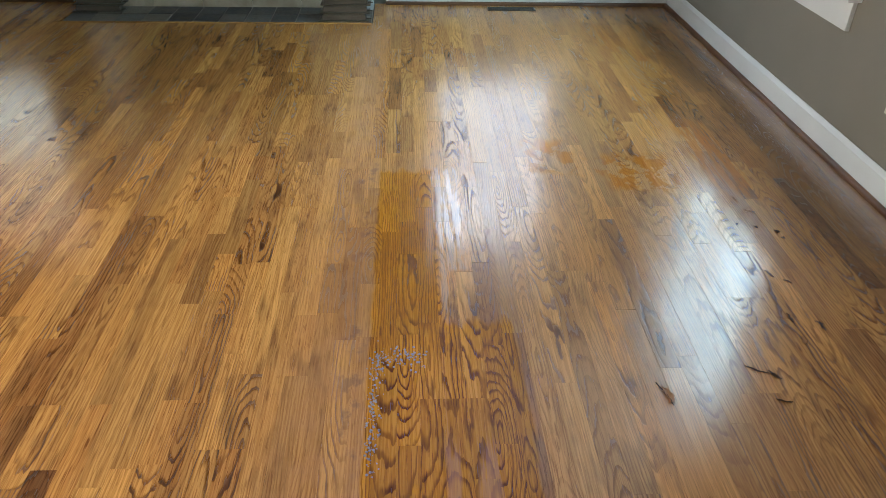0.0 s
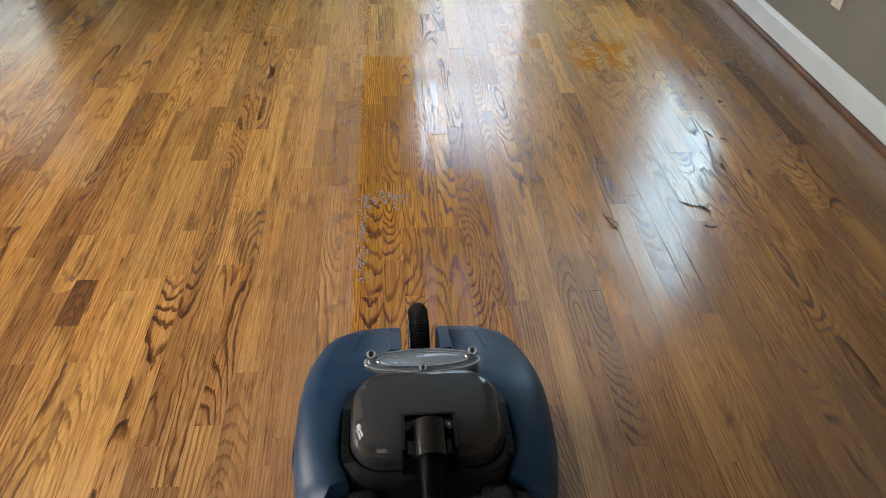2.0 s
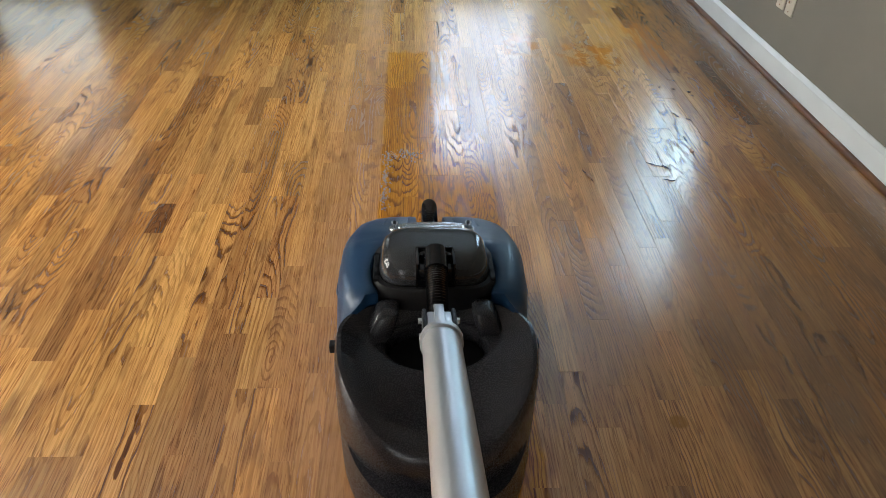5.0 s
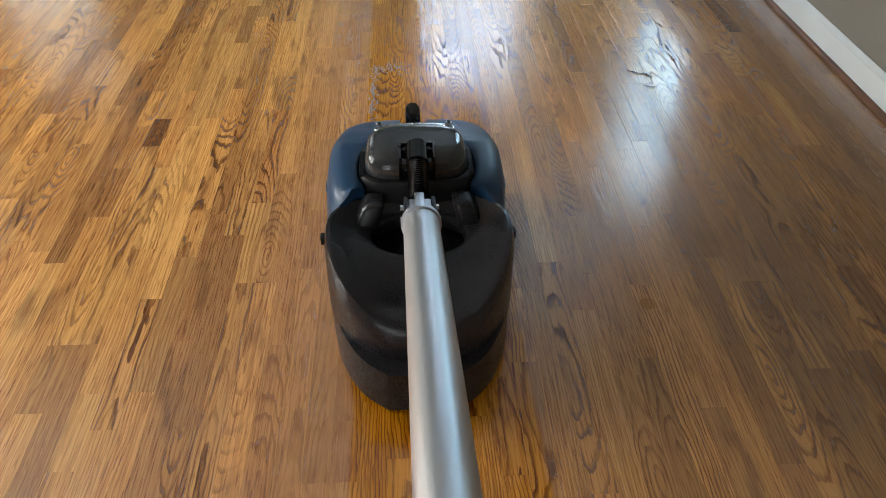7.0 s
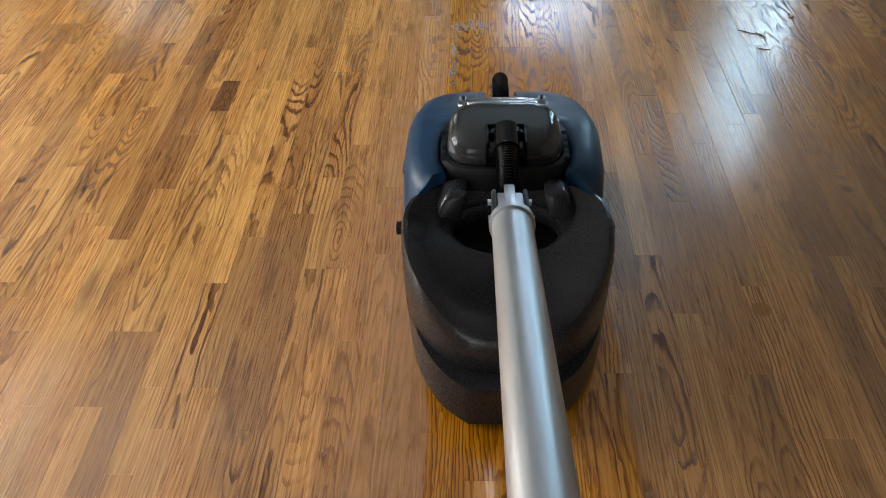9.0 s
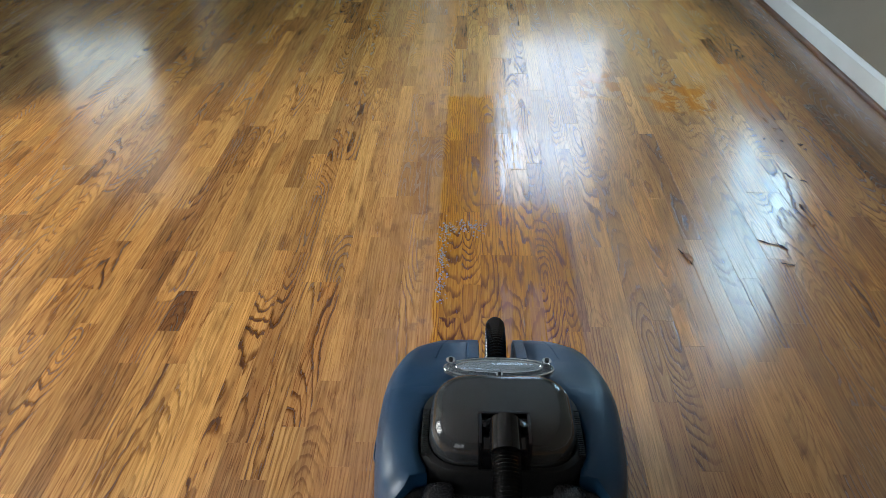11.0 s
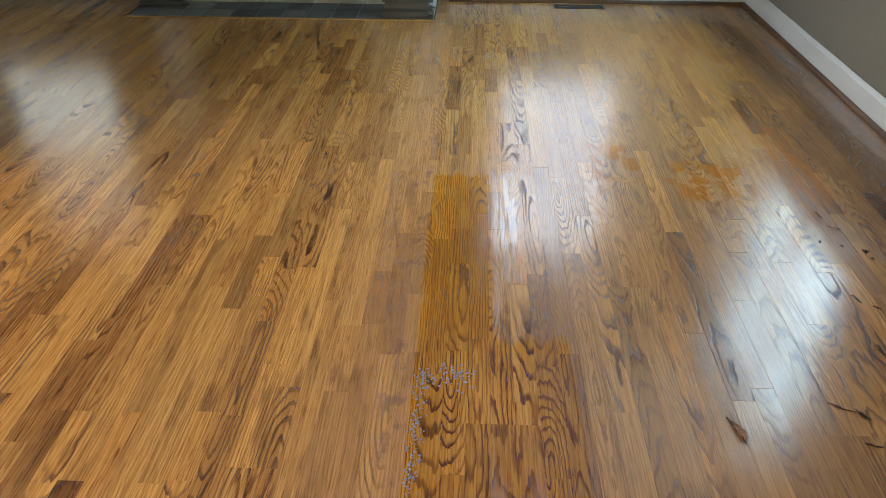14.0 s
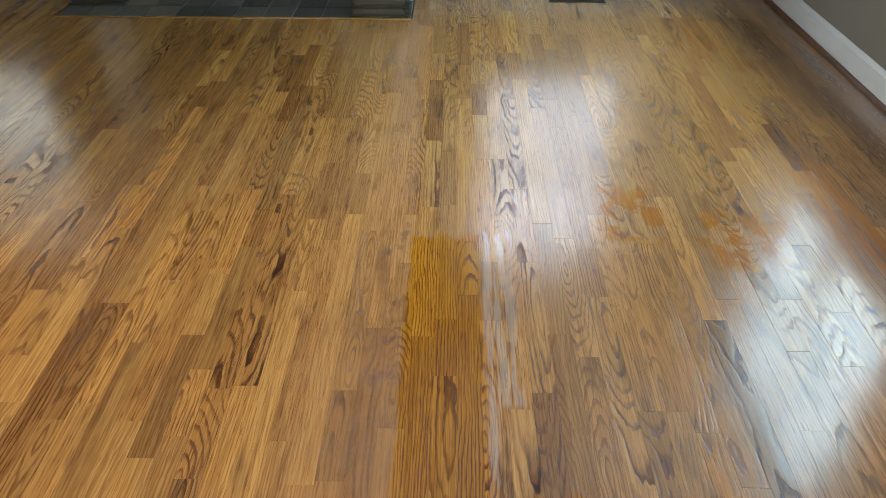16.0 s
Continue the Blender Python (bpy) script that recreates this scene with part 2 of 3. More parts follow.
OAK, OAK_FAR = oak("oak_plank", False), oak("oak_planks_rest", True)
SHOE = plain("stained_oak_moulding", (0.11, 0.048, 0.018), 0.4, vary=0.3, grain=120)
WHITE = plain("white_trim_paint", (0.55, 0.585, 0.59), 0.35, vary=0.03, grain=150, relief=0.05)
GREIGE = plain("greige_wall_paint", (0.175, 0.165, 0.135), 0.75, vary=0.03, grain=260, relief=0.12)
CEIL = plain("ceiling_paint", (0.36, 0.355, 0.35), 0.9, vary=0.03, grain=200)
PLATE = plain("ivory_plastic", (0.50, 0.47, 0.39), 0.35, vary=0.03)
BLUE = plain("blue_moulded_plastic", (0.010, 0.040, 0.092), 0.38, vary=0.10, grain=420, relief=0.18, spec=0.32)
DARK = plain("dark_grey_plastic", (0.017, 0.017, 0.020), 0.26, vary=0.15, grain=420, relief=0.05, spec=0.4)
BLACK = plain("black_rubber", (0.007, 0.007, 0.008), 0.5, vary=0.2, grain=200, spec=0.3)
GLOSSBLACK = plain("glossy_black_plastic", (0.006, 0.006, 0.007), 0.14, vary=0.2, grain=90, relief=0.03, spec=0.4)
HOSE = plain("black_corrugated_plastic", (0.006, 0.006, 0.0065), 0.12, vary=0.1, grain=40, relief=0.0, spec=1.0)
ALU = plain("brushed_aluminium", (0.52, 0.53, 0.55), 0.38, 0.9, vary=0.06, grain=300, relief=0.2)
CHROME = plain("chrome", (0.80, 0.81, 0.82), 0.14, 1.0, vary=0.05, grain=200, relief=0.02)
BRONZE = plain("bronze_painted_steel", (0.095, 0.080, 0.058), 0.38, 0.35, vary=0.25, grain=80)
PIT = plain("recess_shade_black", (0.003, 0.003, 0.0032), 0.6, spec=0.1)
SLOT = plain("dark_slot", (0.02, 0.02, 0.02), 0.6)
GROUT = plain("grey_grout", (0.36, 0.34, 0.30), 0.9, vary=0.2, grain=200, relief=0.4)


def clear(name, colour, rough, trans):
    k = Nodes(name)
    p = k.n("TexCoord").outputs["Object"]
    s = k.step(k.noise(p, 14.0, 4, 0.65), 0.45, 0.75, rough, rough + 0.04)
    k.set(colour=c4(*colour), rough=s, spec=0.7, trans=trans, ior=1.45)
    return k.m


SMOKED = clear("smoked_clear_plastic", (0.055, 0.057, 0.062), 0.08, 0.35)
LENS = clear("clear_plastic", (0.80, 0.84, 0.87), 0.06, 0.85)
BUBBLE = clear("soap_film", (0.97, 0.96, 0.93), 0.06, 0.68)
GLASS = clear("window_glass", (1.0, 1.0, 1.0), 0.0, 1.0)


def slate_material():
    k = Nodes("slate")
    r = k.n("ObjectInfo").outputs["Random"]
    p = k.n("NewGeometry").outputs["Position"]
    ramp = k.n("ValToRGB")
    e = ramp.color_ramp.elements
    e[0].color, e[1].color = c4(0.026, 0.028, 0.032), c4(0.20, 0.165, 0.12)
    m = e.new(0.5)
    m.color = c4(0.080, 0.088, 0.090)
    k.to(r, ramp.inputs[0])
    a, b = k.noise(p, 12, 4, 0.6), k.noise(p, 90, 4, 0.6)
    col = k.mix(k.step(a, 0.35, 0.7, 0.0, 0.6), ramp.outputs[0], c4(0.11, 0.085, 0.055))
    k.set(colour=col, rough=k.step(b, 0.3, 0.7, 0.38, 0.6))
    k.bump(k.math("ADD", a, b), 0.5, 0.002)
    return k.m


def stone_material():
    k = Nodes("beige_stone_tile")
    p = k.n("NewGeometry").outputs["Position"]
    a, b = k.noise(p, 5, 5, 0.6, 0.8), k.noise(p, 70, 3)
    col = k.mix(k.step(a, 0.3, 0.7), c4(0.34, 0.28, 0.19), c4(0.50, 0.44, 0.33))
    k.set(colour=col, rough=0.5)
    k.bump(b, 0.15)
    return k.m


SLATE, STONE = slate_material(), stone_material()


# ---- mesh helpers ----
def flush(name, bm, mat, parent=None, label="", angle=35):
    me = bpy.data.meshes.new(name)
    bmesh.ops.recalc_face_normals(bm, faces=bm.faces[:])
    for f in bm.faces:
        f.smooth = True
    for e in bm.edges:
        e.smooth = len(e.link_faces) == 2 and e.calc_face_angle(0) < radians(angle)
    bm.to_mesh(me)
    bm.free()
    me.materials.append(mat)
    ob = new(name, me)
    ob.parent = parent
    if label:
        ob["label"] = label
    return ob


def part(name, bm, material, parent, label="", angle=35):
    return flush(name, bm, material, parent, label, angle)


def box_bm(x0, x1, y0, y1, z0, z1, bevel=0.0, seg=2, bm=None):
    own = bmesh.new()
    bmesh.ops.create_cube(own, size=1.0)
    bmesh.ops.transform(own, matrix=Matrix.Translation(((x0 + x1) / 2, (y0 + y1) / 2, (z0 + z1) / 2)) @ Matrix.Diagonal((x1 - x0, y1 - y0, z1 - z0, 1)), verts=own.verts[:])
    if bevel:
        bmesh.ops.bevel(own, geom=own.edges[:], offset=bevel, segments=seg, profile=0.6, affect="EDGES")
    if bm is None:
        return own
    me = bpy.data.meshes.new("tmp")
    own.to_mesh(me)
    own.free()
    bm.from_mesh(me)
    bpy.data.meshes.remove(me)
    return bm


def loft(rings, bm=None, caps=True):
    """A skin over closed rings with the same number of points."""
    bm = bm or bmesh.new()
    vs = [[bm.verts.new(p) for p in ring] for ring in rings]
    n = len(vs[0])
    for a, b in zip(vs, vs[1:]):
        for i in range(n):
            j = (i + 1) % n
            bm.faces.new((a[i], a[j], b[j], b[i]))
    if caps:
        bm.faces.new(list(reversed(vs[0])))
        bm.faces.new(vs[-1])
    return bm


def cyl(p, q, r0, r1=None, n=24, bm=None):
    p, q = Vector(p), Vector(q)
    turn = (q - p).to_track_quat("Z", "Y").to_matrix()
    r1 = r0 if r1 is None else r1
    rings = []
    for c, r in ((p, r0), (q, r1)):
        rings.append([c + turn @ Vector((r * math.cos(2 * math.pi * i / n), r * math.sin(2 * math.pi * i / n), 0)) for i in range(n)])
    return loft(rings, bm)


def curve_at(pts, s):
    """A smooth line through points."""
    n = len(pts) - 1
    i = min(int(s * n), n - 1)
    u = s * n - i
    p = [Vector(pts[max(0, min(n, i + d))]) for d in (-1, 0, 1, 2)]
    return 0.5 * (2 * p[1] + (p[2] - p[0]) * u + (2 * p[0] - 5 * p[1] + 4 * p[2] - p[3]) * u * u + (3 * p[1] - p[0] - 3 * p[2] + p[3]) * u ** 3)


def hose(pts, r, ribs, depth=0.12, n=28):
    """A corrugated hose along a smooth line."""
    rings, steps = [], ribs * 6
    up = Vector((1, 0, 0))
    for i in range(steps + 1):
        s = i / steps
        c = curve_at(pts, s)
        d = (curve_at(pts, min(1, s + 0.01)) - curve_at(pts, max(0, s - 0.01))).normalized()
        a = (up - d * up.dot(d)).normalized()
        b = d.cross(a)
        rr = r * (1 + depth * (0.5 * math.cos(2 * math.pi * i / 6) - 0.5))
        rings.append([c + a * rr * math.cos(2 * math.pi * j / n) + b * rr * math.sin(2 * math.pi * j / n) for j in range(n)])
    return loft(rings)


def thing(name, label, category, group="", place=None):
    ob = new(name)
    ob.empty_display_size = 0.1
    if place is not None:
        ob.matrix_world = place
    return tagged(ob, label, category, group)


def structure(name, bm, mat, label="", angle=35):
    return tagged(flush(name, bm, mat, None, label, angle), kind="structure")


# ---- room shell ----
def wall_with_openings(name, axis, at, out, a0, a1, openings, mat, thick=0.18):
    """A wall along x ('y' fixed) or along y ('x' fixed), built of blocks that butt round the openings."""
    bm = bmesh.new()

    def block(u0, u1, z0, z1):
        lo, hi = min(at, at + out * thick), max(at, at + out * thick)
        if axis == "y":
            box_bm(u0, u1, lo, hi, z0, z1, bm=bm)
        else:
            box_bm(lo, hi, u0, u1, z0, z1, bm=bm)

    u = a0
    for o0, o1, z0, z1 in sorted(openings):
        block(u, o0, 0, HC)
        block(o0, o1, 0, z0)
        block(o0, o1, z1, HC)
        u = o1
    block(u, a1, 0, HC)
    return structure(name, bm, mat)


wall_with_openings("wall_north", "y", YF, 1, XL - 0.18, XR + 0.18, [FAR_L, FAR_R], GREIGE)
wall_with_openings("wall_east", "x", XR, 1, YB, YF, [SIDE], GREIGE)
wall_with_openings("wall_south", "y", YB, -1, XL - 0.18, XR + 0.18, [SOUTH_FILL], GREIGE)
wall_with_openings("wall_west", "x", XL, -1, YB, YF, [WEST_FILL], GREIGE)
# added out of view to shade the floor near the fireplace
wall_with_openings("light_block_west", "y", YJ, -1, XL, XJ, [], GREIGE)
structure("ceiling", box_bm(XL - 0.2, XR + 0.2, YB - 0.2, YF + 0.2, HC, HC + 0.1), CEIL)
structure("subfloor", box_bm(XL - 0.2, XR + 0.2, YB - 0.2, YF + 0.2, -0.3, -0.02), SLOT)


def profile_run(axis, at, inward, a0, a1, prof):
    """A moulding: a profile of (depth, height) carried along a wall."""
    rings = []
    for u in (a0, a1):
        ring = []
        for d, z in prof:
            v = at + inward * d
            ring.append((u, v, z) if axis == "y" else (v, u, z))
        rings.append(ring)
    return loft(rings)


BASE = [(0, 0), (0.014, 0), (0.014, 0.088), (0.0125, 0.094), (0.0165, 0.097), (0.0165, 0.103), (0.011, 0.108), (0.008, 0.117), (0.004, 0.121), (0, 0.121)]
SHOEP = [(0.0145, 0.0), (0.031, 0.0), (0.031, 0.006), (0.028, 0.013), (0.022, 0.018), (0.0145, 0.0195)]
for axis, at, inward, a0, a1 in (("x", XR, -1, YB, YF - 0.017), ("y", YF, -1, -0.10, XR), ("y", YF, -1, XL + 0.02, -2.08), ("x", XL, 1, YJ, YF)):
    structure("baseboard", profile_run(axis, at, inward, a0, a1, BASE), WHITE, "white painted wooden baseboard with a moulded cap")
    structure("trim", profile_run(axis, at, inward, a0, a1, SHOEP), SHOE, "brown stained wooden shoe moulding")


def window(name, axis, at, out, opening):
    """A sash window: casing, stool, apron, sashes with bars, panes."""
    u0, u1, z0, z1 = opening
    root = tagged(new(name), "white painted sash window with casing, stool and apron", "window", kind="structure")

    def bx(a0, a1, d0, d1, h0, h1, bev=0.003):
        lo, hi = sorted((at + out * d0, at + out * d1))
        return box_bm(a0, a1, lo, hi, h0, h1, bev) if axis == "y" else box_bm(lo, hi, a0, a1, h0, h1, bev)

    cw = 0.085
    part("casing", bx(u0 - cw, u0, -0.02, 0.0, z0, z1), WHITE, root)
    part("casing", bx(u1, u1 + cw, -0.02, 0.0, z0, z1), WHITE, root)
    part("casing", bx(u0 - cw, u1 + cw, -0.022, 0.0, z1, z1 + cw), WHITE, root)
    part("window_sill", bx(u0 - cw - 0.025, u1 + cw + 0.025, -0.055, 0.06, z0 - 0.032, z0, 0.010), WHITE, root)
    part("apron", bx(u0 - cw, u1 + cw, -0.018, 0.0, z0 - 0.145, z0 - 0.033, 0.002), WHITE, root)
    mid = (z0 + z1) / 2
    for h0, h1, d in ((z0, mid + 0.02, 0.07), (mid - 0.02, z1, 0.105)):
        sash = part("sash", bx(u0, u1, d, d + 0.03, h0, h0 + 0.05), WHITE, root)
        part("rail", bx(u0, u1, d, d + 0.03, h1 - 0.04, h1), WHITE, sash)
        part("stile", bx(u0, u0 + 0.045, d, d + 0.03, h0 + 0.05, h1 - 0.04), WHITE, sash)
        part("stile", bx(u1 - 0.045, u1, d, d + 0.03, h0 + 0.05, h1 - 0.04), WHITE, sash)
        if u1 - u0 > 1.2:
            m = (u0 + u1) / 2
            part("mullion", bx(m - 0.05, m + 0.05, d - 0.004, d + 0.034, h0 + 0.05, h1 - 0.04), WHITE, sash)
        pane = part("pane", bx(u0 + 0.045, u1 - 0.045, d + 0.013, d + 0.017, h0 + 0.05, h1 - 0.04, 0), GLASS, sash)
        pane.visible_shadow = False


window("window_1", "y", YF, 1, FAR_R)
window("window_2", "y", YF, 1, FAR_L)
window("window_3", "x", XR, 1, SIDE)
# out of view, added to hold the west fill lamp
window("added_window_west", "x", XL, -1, WEST_FILL)
# out of view, added to hold the south fill lamp
window("added_window_south", "y", YB, -1, SOUTH_FILL)


# ---- wall plates ----
def wall_plate(y, z, kind):
    ob = thing("wall_plate", "ivory plastic wall plate with %s on the greige wall" % kind, "wall plate", "wall plates under the window", pose(XR, y, z))
    part("cover", box_bm(-0.006, 0, -0.037, 0.037, -0.059, 0.059, 0.003), PLATE, ob)
    for dz in (-0.042, 0.042):
        part("screw", cyl((-0.0075, 0, dz), (-0.004, 0, dz), 0.004, n=10), CHROME, ob)
    if kind == "a duplex outlet":
        for dz in (-0.02, 0.02):
            s = part("socket", box_bm(-0.008, -0.004, -0.015, 0.015, dz - 0.013, dz + 0.013, 0.002), PLATE, ob)
            for dy in (-0.006, 0.006):
                part("slot", box_bm(-0.0086, -0.0078, dy - 0.0012, dy + 0.0012, dz - 0.004, dz + 0.006), SLOT, s)
    else:
        part("jack", cyl((-0.014, 0, 0), (-0.004, 0, 0), 0.006, n=12), CHROME, ob, "small metal cable jack")


wall_plate(2.363, 0.355, "a duplex outlet")
wall_plate(2.268, 0.351, "a cable jack")


# ---- fireplace, hearth, registers ----
HX0, HX1, HY0 = -2.0, -0.18, 4.455
FACE = 4.78


def hearth():
    root = tagged(new("hearth"), "slate tile hearth set flush in the oak floor", "hearth", kind="structure")
    part("bed", box_bm(HX0, HX1, HY0, FACE + 0.1, -0.019, -0.002), GROUT, root)
    tile_mesh = None
    n, w = 12, (HX1 - HX0) / 12
    for row in range(2):
        for i in range(n):
            x0, y0 = HX0 + i * w, HY0 + row * 0.162
            if tile_mesh is None:
                ob = part("tile", box_bm(-w / 2 + 0.003, w / 2 - 0.003, -0.078, 0.078, -0.006, 0.002, 0.002, 1), SLATE, root)
                tile_mesh = ob.data
            else:
                ob = new("tile", tile_mesh)
                ob.parent = root
            ob.matrix_basis = pose(x0 + w / 2, y0 + 0.081, random.uniform(-0.0005, 0.0015), random.uniform(-0.3, 0.3), random.uniform(-0.3, 0.3), 0)


hearth()
structure("trim", box_bm(HX0 - 0.03, HX1 + 0.0, HY0 - 0.022, HY0 - 0.001, 0.0006, 0.0045, 0.001), OAK_FAR, "narrow oak border strip along the hearth")


def fireplace():
    root = thing("fireplace", "fireplace surround of beige stone tiles between white wooden pilasters", "fireplace", place=pose(0, 0, 0))
    for a in ((-1.86, -1.80, 0, 1.05), (-0.60, -0.32, 0, 1.05), (-1.80, -0.60, 0, 0.115), (-1.80, -0.60, 0.80, 1.05)):
        part("backing", box_bm(a[0], a[1], FACE + 0.014, YF - 0.0215, a[2], a[3]), GROUT, root)
    part("firebox", box_bm(-1.86, -0.32, YF - 0.021, YF - 0.002, 0.0, 1.05), SLOT, root, "flat black firebox back")
    for n, x0, x1, z0, z1 in ((5, -1.86, -0.32, 0.0, 0.113), (4, -1.80, -0.60, 0.802, 1.048)):
        w = (x1 - x0) / n
        for i in range(n):
            part("tile", box_bm(x0 + i * w + 0.0015, x0 + (i + 1) * w - 0.0015, FACE, FACE + 0.014, z0 + 0.001, z1, 0.002, 1), STONE, root)
    for x0, x1 in ((-1.86, -1.80), (-0.60, -0.32)):
        for r in range(3):
            part("tile", box_bm(x0 + 0.0015, x1 - 0.0015, FACE, FACE + 0.014, 0.117 + r * 0.311, 0.425 + r * 0.311, 0.002, 1), STONE, root)
    for x in (-1.99, -0.32):
        p = part("pilaster", box_bm(x, x + 0.13, FACE - 0.025, YF, 0.0, 1.05, 0.003), WHITE, root)
        part("plinth", box_bm(x - 0.012, x + 0.142, FACE - 0.04, YF - 0.002, 0.0, 0.13, 0.004), WHITE, p)
        part("panel", box_bm(x + 0.03, x + 0.10, FACE - 0.032, FACE - 0.024, 0.17, 0.98, 0.003), WHITE, p)
    part("mantel", box_bm(-2.05, -0.13, FACE - 0.12, YF, 1.05, 1.13, 0.006), WHITE, root)


fireplace()


def register_cover(x, y, z, w=0.30, turn=0):
    """A floor register: a flat flange above a tapered throat with louvres."""
    ob = thing("floor_register", "dark bronze steel floor register stacked upside down on the slate hearth", "floor register", "registers on the hearth", pose(x, y, z, 0, 0, turn))
    part("flange", box_bm(-w / 2, w / 2, -0.052, 0.052, 0.0, 0.005, 0.0015), BRONZE, ob)
    rings = []
    for zz, dx, dy in ((0.0055, 0.018, 0.020), (0.012, 0.018, 0.020), (0.034, 0.022, 0.026)):
        a, b = w / 2 - dx, 0.052 - dy
        rings.append([(-a, -b, zz), (a, -b, zz), (a, b, zz), (-a, b, zz)])
    part("throat", loft(rings), BRONZE, ob)
    for i in range(3):
        yy = -0.018 + i * 0.018
        part("louvre", box_bm(-w / 2 + 0.03, w / 2 - 0.03, yy - 0.004, yy + 0.004, 0.0345, 0.039, 0.001), BRONZE, ob)
    part("lever", box_bm(w / 2 - 0.02, w / 2 + 0.012, -0.005, 0.005, 0.006, 0.010, 0.001), BRONZE, ob)


for x, y, z in ((-0.345, 4.515, 0.0045), (-0.34, 4.545, 0.044), (-0.335, 4.575, 0.0835), (-1.85, 4.68, 0.0045), (-1.84, 4.70, 0.044)):
    register_cover(x, y, z)


def floor_vent():
    """The open duct in the floor, its inner shade a flat dark sheet, with a worn rim."""
    root = tagged(new("floor_vent"), "open rectangular floor duct with a rusty steel rim", "floor vent", kind="structure")
    x0, x1, y0, y1 = 0.555, 0.85, 4.745, 4.815
    # thin dark sheet on the floor, painted shade for the duct's depth
    part("duct", box_bm(x0, x1, y0, y1, 0.0008, 0.002), SLOT, root)
    for a in ((x0 - 0.004, x1 + 0.004, y0 - 0.005, y0), (x0 - 0.004, x1 + 0.004, y1, y1 + 0.005), (x0 - 0.006, x0, y0, y1), (x1, x1 + 0.006, y0, y1)):
        part("rim", box_bm(*a, 0.0005, 0.004, 0.001), BRONZE, root)
    for i in range(3):
        part("damper", box_bm(x0 + 0.02 + i * 0.09, x0 + 0.10 + i * 0.09, y0 + 0.02, y0 + 0.032, 0.0022, 0.0035), BRONZE, root)


floor_vent()


# ---- floor scrubbing machine ----
def eased(rings, n):
    """More rings between the given ones, on smooth lines."""
    m = (len(rings) - 1) * n
    return [[curve_at([r[i] for r in rings], j / m) for i in range(len(rings[0]))] for j in range(m + 1)]


def scrubber(place):
    root = thing("floor_scrubber", "blue plastic floor scrubber with smoked dome, black hoses, metal handle", "floor scrubber", place=place)

    # cover: two halves that meet in the bridge behind the front notch; y, half width, top height, inner edge
    stations = [(0.008, 0.152, 0.250, 0.034), (0.002, 0.160, 0.268, 0.034), (-0.020, 0.183, 0.278, 0.034), (-0.050, 0.199, 0.288, 0.034), (-0.092, 0.210, 0.300, 0.034),
                (-0.097, 0.211, 0.302, 0.0), (-0.14, 0.217, 0.314, 0.0), (-0.184, 0.221, 0.322, 0.0), (-0.188, 0.221, 0.323, 0.085), (-0.21, 0.222, 0.325, 0.112),
                (-0.245, 0.222, 0.326, 0.134), (-0.30, 0.220, 0.325, 0.141), (-0.34, 0.215, 0.322, 0.137), (-0.362, 0.211, 0.319, 0.126), (-0.374, 0.208, 0.316, 0.124), (-0.380, 0.205, 0.313, 0.146), (-0.397, 0.200, 0.306, 0.156), (-0.412, 0.192, 0.296, 0.170)]
    bm = bmesh.new()
    for side in (1, -1):
        rings = []
        for y, hw, zt, xi in stations:
            xo, mid = max(xi + 0.008, hw - 0.048), (xi + hw) / 2
            prof = [(xi, zt - 0.10), (xi, zt - 0.006), (xi + 0.005, zt), ((xi + xo) / 2, zt + 0.002), (xo, zt - 0.001), (max(xo + 0.004, hw - 0.024), zt - 0.009), (hw - 0.009, zt - 0.030), (hw, zt - 0.075), (hw + 0.008, 0.13), (hw - 0.002, 0.120), (mid, 0.12)]
            rings.append([(side * a, y, z) for a, z in prof])
        loft(rings, bm)
    bmesh.ops.remove_doubles(bm, verts=bm.verts[:], dist=0.0004)
    cover = part("cover", bm, BLUE, root, "blue moulded plastic cover", 50)
    for s in (1, -1):
        # raised cheek beside the notch, seam on the corner
        part("rib", loft([[(s * a, y, z + lift) for a, lift in ((0.034, -0.02), (0.036, 0.006), (0.056, 0.007), (0.060, -0.004))] for y, z in ((0.004, 0.262), (-0.05, 0.290), (-0.098, 0.306))]), BLUE, cover)
        part("seam", hose([(s * 0.098, 0.0, 0.2680), (s * 0.112, -0.04, 0.2850), (s * 0.120, -0.085, 0.2985)], 0.0020, 4, 0.0, 6), BLUE, cover)
        part("crease", hose([(s * 0.2165, -0.232, 0.262), (s * 0.2225, -0.262, 0.244), (s * 0.2195, -0.298, 0.250), (s * 0.205, -0.318, 0.292)], 0.0022, 6, 0.0, 6), BLUE, cover)

    # chassis and skirt
    rings = []
    for y, hw in ((0.006, 0.135), (-0.03, 0.175), (-0.10, 0.200), (-0.30, 0.206), (-0.46, 0.204), (-0.62, 0.184), (-0.73, 0.135), (-0.785, 0.075)):
        hw *= 1.04
        rings.append([(hw, y, 0.012), (hw + 0.002, y, 0.07), (hw - 0.004, y, 0.125), (-hw + 0.004, y, 0.125), (-hw - 0.002, y, 0.07), (-hw, y, 0.012)])
    part("chassis", loft(eased(rings, 4)), DARK, root, "black plastic skirt", 50)
    for s in (1, -1):
        axle = part("wheel", cyl((s * 0.208, -0.24, 0.045), (s * 0.226, -0.24, 0.045), 0.044, n=28), BLACK, root)
        part("hub", cyl((s * 0.226, -0.24, 0.045), (s * 0.234, -0.24, 0.045), 0.012, n=12), DARK, axle)

